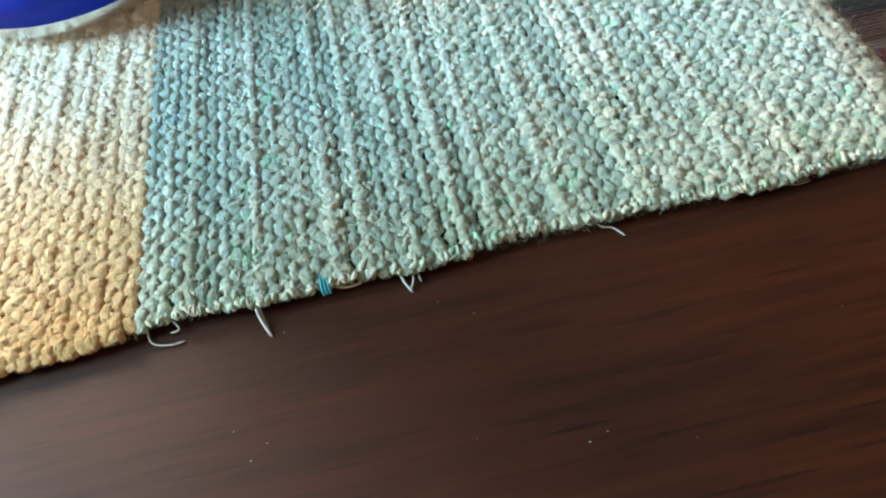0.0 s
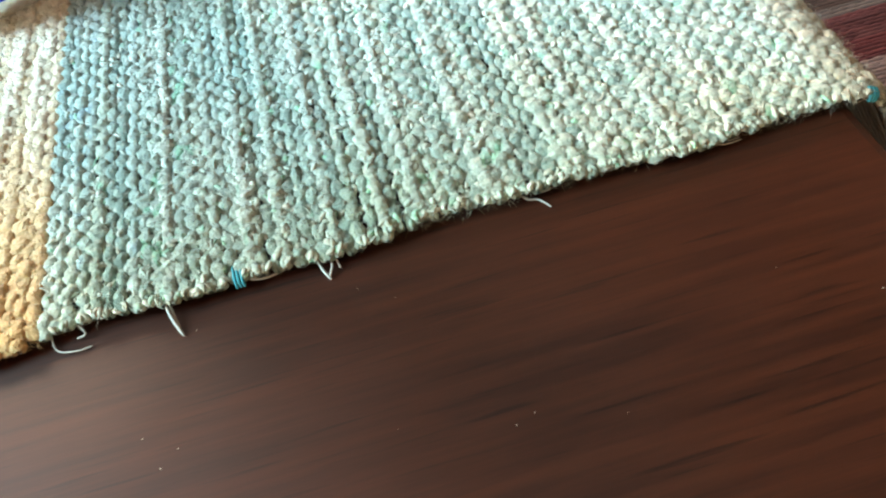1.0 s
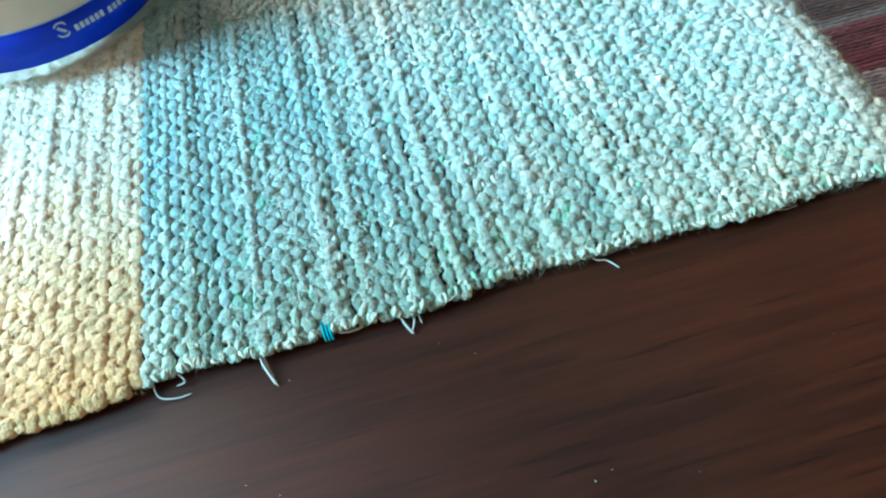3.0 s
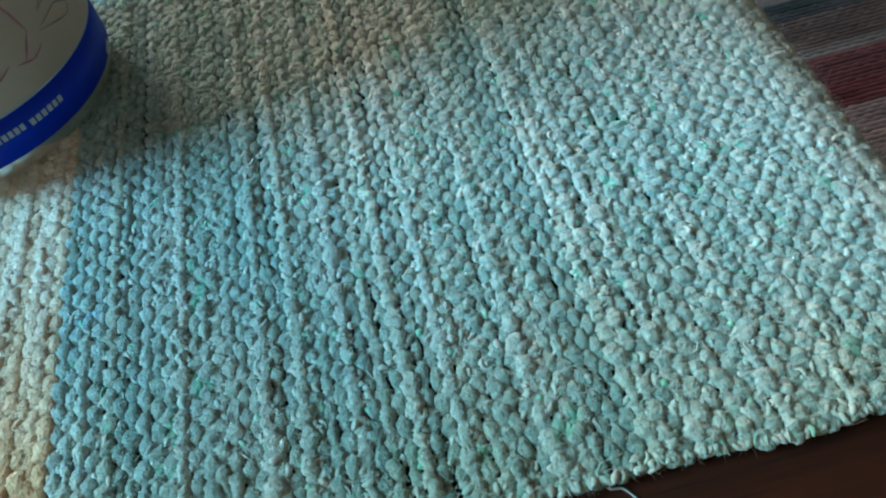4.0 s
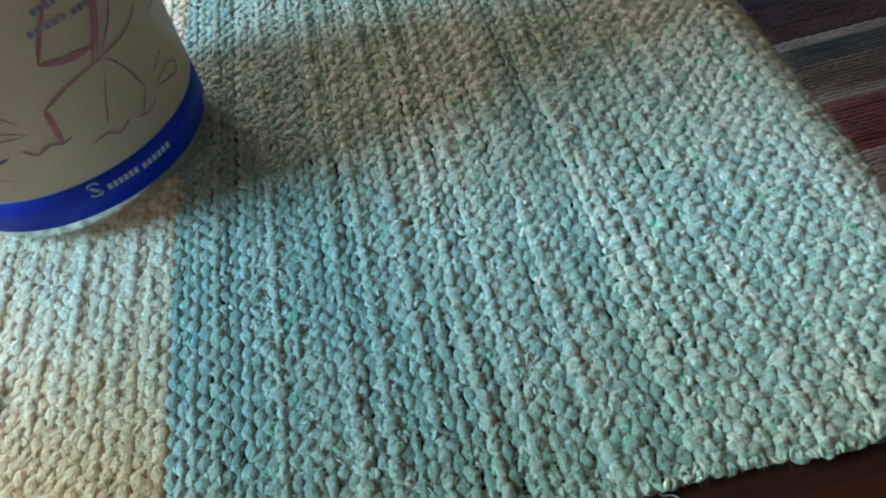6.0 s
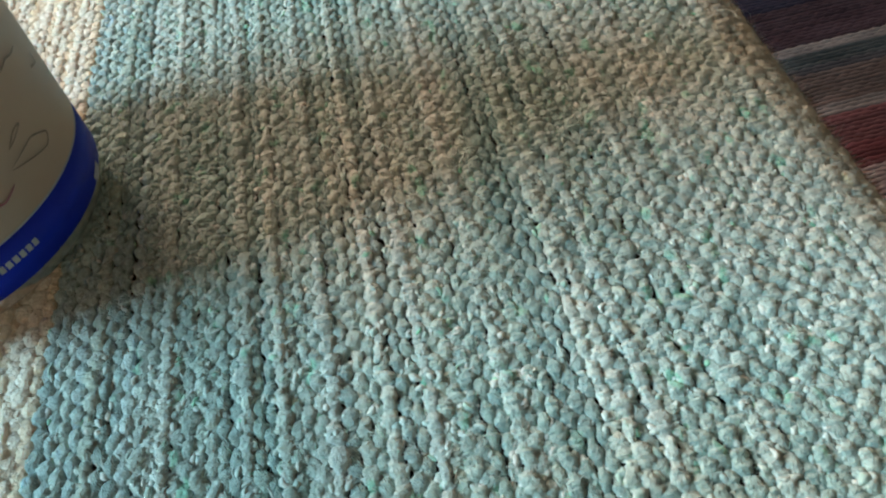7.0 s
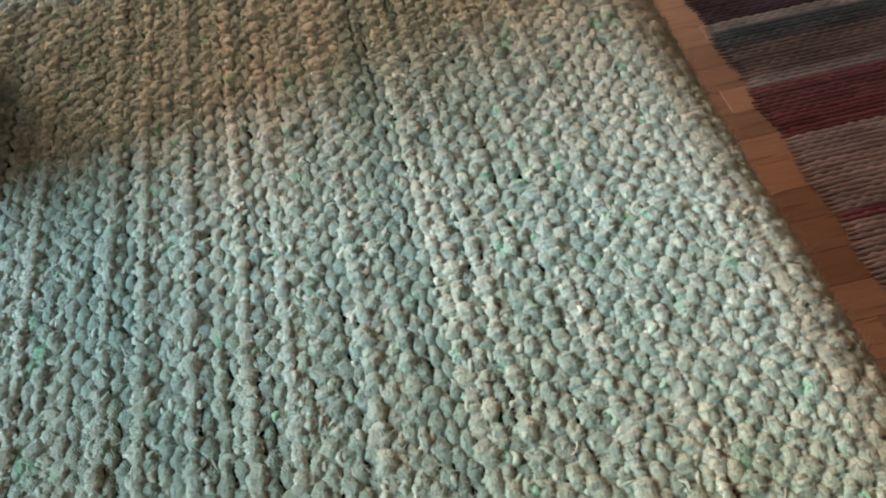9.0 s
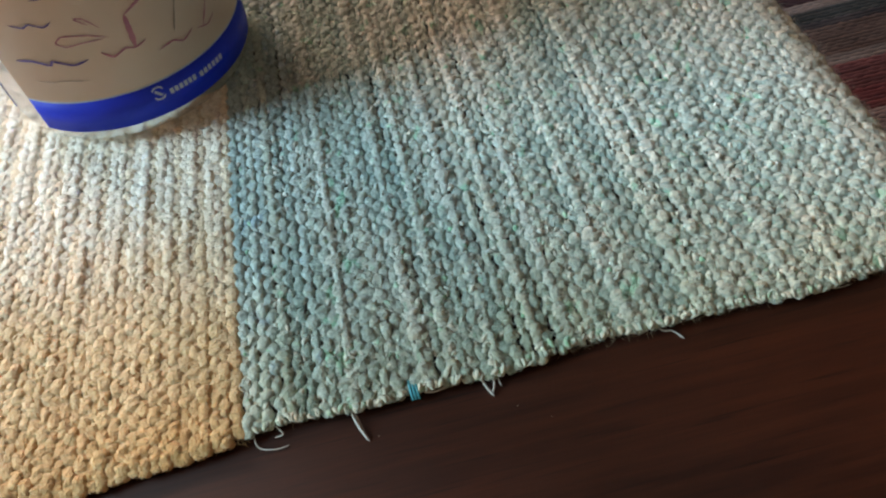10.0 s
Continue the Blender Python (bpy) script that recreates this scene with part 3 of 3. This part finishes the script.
loose([(0.0815, 0.0014, 0.002), (0.0832, -0.0008, 0.0010), (0.0852, -0.0012, 0.0004), (0.0868, -0.0034, 0.0003)], 0.00018)
loose([(0.0830, 0.001, 0.002), (0.0860, 0.0000, 0.0008), (0.0880, 0.0004, 0.0004)], 0.00014)
loose([(0.0350, -0.0012, 0.0016), (0.0375, -0.0014, 0.0010), (0.0415, -0.0006, 0.0008)], 0.00026)
for off in (0.0, 0.0006, 0.0012):
    loose([(0.1150, 0.0012 - off, 0.0016), (0.1185, 0.0000 - off, 0.0008), (0.1220, 0.0002 - off, 0.0006)], 0.00011)
for off in (0.0, 0.0006, 0.0012):
    loose([(0.0328 + off, 0.0016, 0.0030), (0.0329 + off, -0.0016, 0.0027), (0.0330 + off, -0.0024, 0.0014)], 0.00027, TEAL, "teal_yarn_end")

for off in (0.0, 0.0007, 0.0014):
    x = EDGE + 0.0010 + off * 0.8
    y = near_edge(x)
    line = np.array([(x, y + 0.0016, TOP + 0.0032), (x, y + 0.0001, TOP + 0.0026), (x, y - 0.0004, TOP + 0.0012)])
    grid_object("teal_yarn_end", draped(tube(line, 0.00032)), TEAL, runner, closed_u=True)


# Specks of dust on the bare wood.
DUST = Mat("pale_dust", 0.9).colour((0.36, 0.33, 0.29))
v, f = [], []
for n in range(22):
    x, y, r = rng.uniform(-0.05, 0.135), rng.uniform(-0.07, -0.006), rng.uniform(0.00006, 0.00016)
    b = len(v)
    a = rng.uniform(0, 6.28)
    for c in range(5):
        v.append((x + r * (1 + (c == 0)) * math.cos(a + c * 1.257), y + r * math.sin(a + c * 1.257), TOP + 0.00005))
    v.append((x, y, TOP + 0.00005 + r * 0.8))
    f += [(b + c, b + (c + 1) % 5, b + 5) for c in range(5)]
tagged(mesh_object("dust", v, f, DUST), "pale specks of dust scattered over the dark tabletop", "dust", kind="stuff")


# ---- the can ----
CAN = (-0.0242, 0.1197, TOP + 0.0038)
RAD = 0.0331
can = tagged(new("drink_can"), "aluminium drink can with a sketched cream paper label and blue band", "can")
can.location = CAN
can.rotation_euler = (0, radians(2.0), 0)
grid_object("body", lathe([(0.0, 0.010), (0.012, 0.0085), (0.020, 0.0045), (0.0245, 0.0005), (0.0255, 0.0), (0.0268, 0.0006), (0.0300, 0.0020), (0.0322, 0.0038), (0.0328, 0.0053), (RAD, 0.0069), (RAD, 0.150), (0.0325, 0.156), (0.0290, 0.162), (0.0270, 0.1645)]), ALUMINIUM, can, closed_u=True)
grid_object("lid", lathe([(0.0270, 0.1645), (0.0275, 0.1668), (0.0268, 0.1678), (0.0258, 0.1665), (0.0250, 0.1625), (0.0235, 0.1625), (0.0225, 0.1650), (0.0, 0.1652)]), ALUMINIUM, can, "bright metal lid with a rolled rim", closed_u=True)
part("pull_tab", box(-0.007, 0.011, -0.0065, 0.0065, 0.1656, 0.1668, 0.0005), ALUMINIUM, can)

SEAM0, SEAM1 = -126.0, 208.0
LOW, MID, HIGH = 0.0072, 0.0171, 0.1480


def wrap(lo, hi, lift, a0=SEAM0, a1=SEAM1, rows=2, turns=120):
    r = RAD + lift
    body = [(r, z) for z in np.linspace(lo, hi, rows)]
    return lathe([(RAD, lo)] + body + [(RAD, hi)], turns, a0, a1)


label = grid_object("label", wrap(MID, HIGH, 0.00020), LABEL_PAPER, can, "cream paper label with ink sketches of a boat")
grid_object("blue_band", wrap(LOW, MID - 0.0004, 0.00022), BAND_INK, can, "glossy royal blue printed band")
grid_object("pale_line", wrap(MID - 0.0004, MID, 0.00024), PRINT_GREY, label)


def stroke(name, points, width, material, parent=label, blunt=False):
    """An ink line on the can: (degrees round it, millimetres above the cloth) and a width in millimetres, or one for each end."""
    p = np.array(points, float)
    w0, w1 = width if isinstance(width, tuple) else (width, width)
    t = np.linspace(0, len(p) - 1, 7 * (len(p) - 1) + 1)
    k = np.clip(t.astype(int), 0, len(p) - 2)
    f = (t - k)[:, None]
    q = [p[np.clip(k + d, 0, len(p) - 1)] for d in (-1, 0, 1, 2)]
    line = 0.5 * (2 * q[1] + 0.6 * (q[2] - q[0]) * f + (-0.6 * 0 + 6 * (q[2] - q[1]) - 1.2 * (q[2] - q[0]) * 1.0 - 0.6 * (q[3] - q[1])) * f**2 + (4 * (q[1] - q[2]) + 0.6 * (q[2] - q[0]) + 0.6 * (q[3] - q[1])) * f**3)
    s = line * np.array([radians(1) * RAD * 1000, 1])
    d = np.gradient(s, axis=0)
    d /= np.linalg.norm(d, axis=1)[:, None] + 1e-9
    nrm = np.stack([-d[:, 1], d[:, 0]], -1)
    ends = np.clip(np.minimum(np.arange(len(s)), np.arange(len(s))[::-1]) / 3.0, 0.35, 1)
    ends = np.maximum(ends, float(blunt))
    w = (np.linspace(w0, w1, len(s)) * ends * (1 + (0.0 if blunt else 0.15) * np.sin(np.arange(len(s)) * 1.7)))[:, None] / 2
    pts = []
    for side in (s - nrm * w, s + nrm * w):
        a, z = side[:, 0] / (RAD * 1000), side[:, 1] / 1000 + 0.0010
        r = RAD + 0.00036
        pts.append(np.stack([r * np.cos(a), r * np.sin(a), z], -1))
    grid_object(name, np.stack(pts, 1), material, parent)


# A plum boat with mast and sails.
stroke("ink_line", [(-69.3, 26.6), (-68.6, 30.8), (-67.9, 35.0)], (1.3, 1.15), INK_RED)
stroke("ink_line", [(-67.9, 35.0), (-58.2, 37.3), (-46.5, 38.4), (-42.1, 38.0)], (0.68, 0.37), INK_RED)
stroke("ink_line", [(-42.1, 38.0), (-39.1, 36.3), (-35.2, 31.7), (-32.9, 26.6)], (0.31, 0.56), INK_RED)
stroke("ink_line", [(-32.9, 26.6), (-39.0, 22.1)], 0.56, INK_RED)
stroke("ink_line", [(-82.3, 28.3), (-78.5, 26.3), (-73.1, 27.4), (-69.3, 26.6), (-64.6, 27.4)], (0.62, 0.37), INK_RED)
stroke("ink_line", [(-61.6, 23.3), (-54.8, 23.7), (-50.5, 22.2), (-44.6, 23.5)], 0.43, INK_RED)
stroke("ink_line", [(-42.2, 22.5), (-36.1, 21.4), (-30.5, 22.6)], 0.37, INK_RED)
stroke("ink_line", [(-44.3, 35.5), (-48.6, 30.7), (-52.5, 25.7)], (0.19, 0.43), INK_GREY)
stroke("ink_line", [(-46.0, 38.8), (-36.9, 47.1), (-32.7, 52.6), (-27.3, 59.7), (-20.8, 69.5)], (0.85, 0.75), INK_RED)
stroke("ink_line", [(-44.0, 38.6), (-36.0, 46.1), (-30.6, 51.9), (-25.2, 59.0), (-19.4, 68.9)], (0.60, 0.55), INK_RED)
stroke("ink_line", [(-43.4, 41.6), (-53.9, 42.2), (-61.7, 43.9)], (1.49, 1.05), INK_RED)
stroke("ink_line", [(-61.7, 43.9), (-55.3, 49.5), (-46.1, 56.4), (-34.7, 65.9)], (0.87, 0.50), INK_RED)
stroke("ink_line", [(-43.0, 38.6), (-27.5, 39.4), (-17.9, 41.8), (-11.8, 44.6), (-9.3, 50.9), (-12.9, 59.2)], 0.37, INK_RED)
stroke("ink_line", [(-43.0, 38.6), (-32.3, 44.0), (-25.3, 49.8), (-19.7, 57.5)], 0.37, INK_RED)
stroke("ink_line", [(-28.4, 24.6), (-13.5, 21.9), (-10.0, 23.5), (-17.0, 25.8), (-27.8, 25.0)], 0.28, INK_GREY)
stroke("ink_line", [(-25.3, 27.6), (-20.8, 29.2), (-17.0, 29.3), (-21.8, 28.1), (-25.2, 27.7)], 0.25, INK_GREY)
stroke("ink_line", [(1.7, 36.7), (-2.7, 36.8), (-6.0, 37.4), (-11.2, 37.0)], 0.34, INK_GREY)
stroke("ink_line", [(9.3, 32.4), (9.4, 30.3), (3.4, 31.3)], 0.31, INK_GREY)
# Waves and drops beside it.
stroke("ink_line", [(-76.7, 31.3), (-83.6, 33.2), (-92.6, 34.2), (-95.9, 32.8), (-92.9, 31.5), (-87.2, 31.7), (-78.5, 31.4)], 0.31, INK_RED)
stroke("ink_line", [(-78.3, 34.3), (-82.2, 37.3), (-85.1, 37.7), (-81.5, 35.6)], 0.31, INK_RED)
stroke("ink_line", [(-116.7, 28.6), (-109.6, 28.6), (-103.0, 27.3), (-101.2, 28.3), (-94.2, 26.6), (-87.8, 27.4)], 0.56, INK_VIOLET)
stroke("ink_line", [(-112.9, 22.8), (-106.5, 22.4), (-102.1, 22.7), (-97.8, 22.4), (-91.7, 21.7)], 0.25, INK_GREY)
stroke("ink_line", [(-109.7, 38.4), (-104.6, 37.5), (-101.7, 38.3), (-96.9, 37.2), (-93.2, 38.2)], 0.37, INK_VIOLET)
stroke("ink_line", [(-96.1, 43.9), (-91.5, 43.9), (-88.8, 44.6), (-84.1, 43.5), (-80.4, 44.3)], 0.37, INK_VIOLET)
stroke("ink_line", [(-111.7, 47.6), (-107.1, 46.6), (-103.7, 47.4), (-96.9, 46.5)], 0.37, INK_VIOLET)

# Two lines of unreadable blue print across the sails, and the pale print on the band.
def bars(a0, a1, z, height, count, material, parent):
    """A row of plain blocks, one for each letter that cannot be read."""
    step = (a1 - a0) / count
    for n in range(count):
        b = a0 + n * step
        stroke("print_bar", [(b, z), (b + step * 0.36, z), (b + step * 0.72, z)], height, material, parent, True)


for a0, a1, z, count in ((-54.8, -45.4, 52.9, 4), (-43.9, -35.7, 52.7, 3), (-59.3, -44.9, 49.6, 5), (-43.4, -35.7, 49.2, 3), (-32.6, -9.3, 48.6, 8), (-52.9, -38.8, 57.1, 5), (-35.7, -22.0, 56.7, 5)):
    bars(a0, a1, z, 1.15, count, INK_BLUE, label)
stroke("emblem", [(-72.3, 13.6), (-71.2, 14.4), (-68.7, 14.4), (-67.6, 13.5)], 0.45, PRINT_GREY, can)
stroke("emblem", [(-72.3, 11.9), (-71.2, 11.1), (-68.7, 11.0), (-67.6, 11.8)], 0.45, PRINT_GREY, can)
stroke("emblem", [(-71.2, 13.5), (-70.0, 12.7), (-68.7, 11.9)], 0.7, PRINT_GREY, can, True)
bars(-65.3, -51.8, 11.8, 1.5, 6, PRINT_GREY, can)
bars(-50.3, -35.5, 11.5, 1.5, 6, PRINT_GREY, can)
stroke("print_bar", [(-3.5, 6.8), (0.2, 6.9), (4.0, 7.2)], 1.6, PRINT_GREY, can, True)


# ---- the rag rug on the floor ----
def rag(name, colour, spread=0.25):
    k = Mat(name, 0.95, spec=0.1)
    lo, hi = tuple(v * (1 - spread) for v in colour), tuple(min(1, v * (1 + spread) + 0.01) for v in colour)
    c = k.ramp(k.noise(45, 4, stretch=(0.35, 1, 1)), [(0.3, lo), (0.7, hi)])
    c = k.mix(c, k.ramp(k.random(), [(0, (0.75, 0.78, 0.80)), (1, (1.2, 1.15, 1.15))]), 0.9, "MULTIPLY")
    c = k.mix(c, k.ramp(k.noise(420, 3, stretch=(0.3, 1, 1)), [(0.3, (0.7, 0.7, 0.7)), (0.7, (1.2, 1.2, 1.2))]), 0.7, "MULTIPLY")
    k.bump(k.noise(500, 3), 0.6, 0.001)
    return k.colour(c)


RAGS = {
    "navy": rag("navy_rag", (0.013, 0.010, 0.022)),
    "plum": rag("plum_rag", (0.030, 0.016, 0.022)),
    "pink": rag("pink_rag", (0.13, 0.045, 0.065)),
    "ash": rag("ash_grey_rag", (0.125, 0.113, 0.113)),
    "teal": rag("teal_rag", (0.030, 0.038, 0.042)),
    "umber": rag("umber_rag", (0.075, 0.056, 0.053)),
    "slate": rag("slate_rag", (0.034, 0.034, 0.040)),
    "red": rag("red_rag", (0.092, 0.036, 0.041)),
    "maroon": rag("maroon_rag", (0.090, 0.028, 0.034)),
    "mauve": rag("mauve_grey_rag", (0.175, 0.145, 0.155)),
}
STRIPES = ((0.325, "mauve"), (0.336, "pink"), (0.44, "mauve"), (0.478, "maroon"), (0.523, "red"), (0.535, "ash"), (0.585, "umber"), (0.600, "slate"), (0.623, "teal"), (0.640, "ash"), (0.708, "plum"), (0.713, "pink"), (0.80, "navy"), (0.86, "plum"), (0.90, "ash"), (0.98, "maroon"), (1.05, "mauve"), (1.12, "teal"), (1.30, "umber"))
floor_rug = tagged(new("rag_rug"), "handwoven rag rug striped navy, teal, red and grey", "rug")
RX, RW = 0.513, 0.0056
for j, y in enumerate(np.arange(-0.35, 1.28, RW)):
    colour = next(c for lim, c in STRIPES if y < lim + 0.006)
    n = 100
    left = RX - 0.006 + 0.003 * math.sin(y * 60)
    x = np.linspace(left + rng.normal() * 0.0014, left + 0.75, n)
    w = np.cos(np.pi * ((x - left) / 0.0075 + j % 2))
    a = np.linspace(0, 2 * np.pi, 7)[:6] + 0.5
    fat = 1 + rng.normal(size=(n, 6)) * 0.10
    tip = np.clip(np.arange(n) / 2.0, 0.3, 1)[:, None]
    p = np.empty((n, 6, 3))
    p[..., 0] = x[:, None]
    p[..., 1] = y + rng.normal() * 0.0004 + RW * (0.70 + 0.03 * w[:, None]) * np.cos(a) * fat * tip
    p[..., 2] = np.maximum(0.0005, 0.0048 + 0.0002 * w[:, None] + (0.0024 + 0.0001 * w[:, None]) * np.sin(a) * fat * tip)
    grid_object("rag_weft", p, RAGS[colour], floor_rug, closed_u=True)


# ---- parquet strips ----
def strip_mesh(length, width):
    bm = box(0, length, 0, width, -0.011, 0.0, 0.0003, 1)
    me = bpy.data.meshes.new("parquet_strip")
    bm.to_mesh(me)
    bm.free()
    me.materials.append(PARQUET)
    return me


SW, SL = 0.0385, 0.23
strip = strip_mesh(SL - 0.0002, SW - 0.00025)
for r in range(30):
    for c in range(5):
        ob = new("parquet_strip", strip)
        ob.location = (-0.25 + c * SL + (r * 0.37 % 1.0) * SL, -0.038 + r * SW, 0.0)
        ob.parent = floor
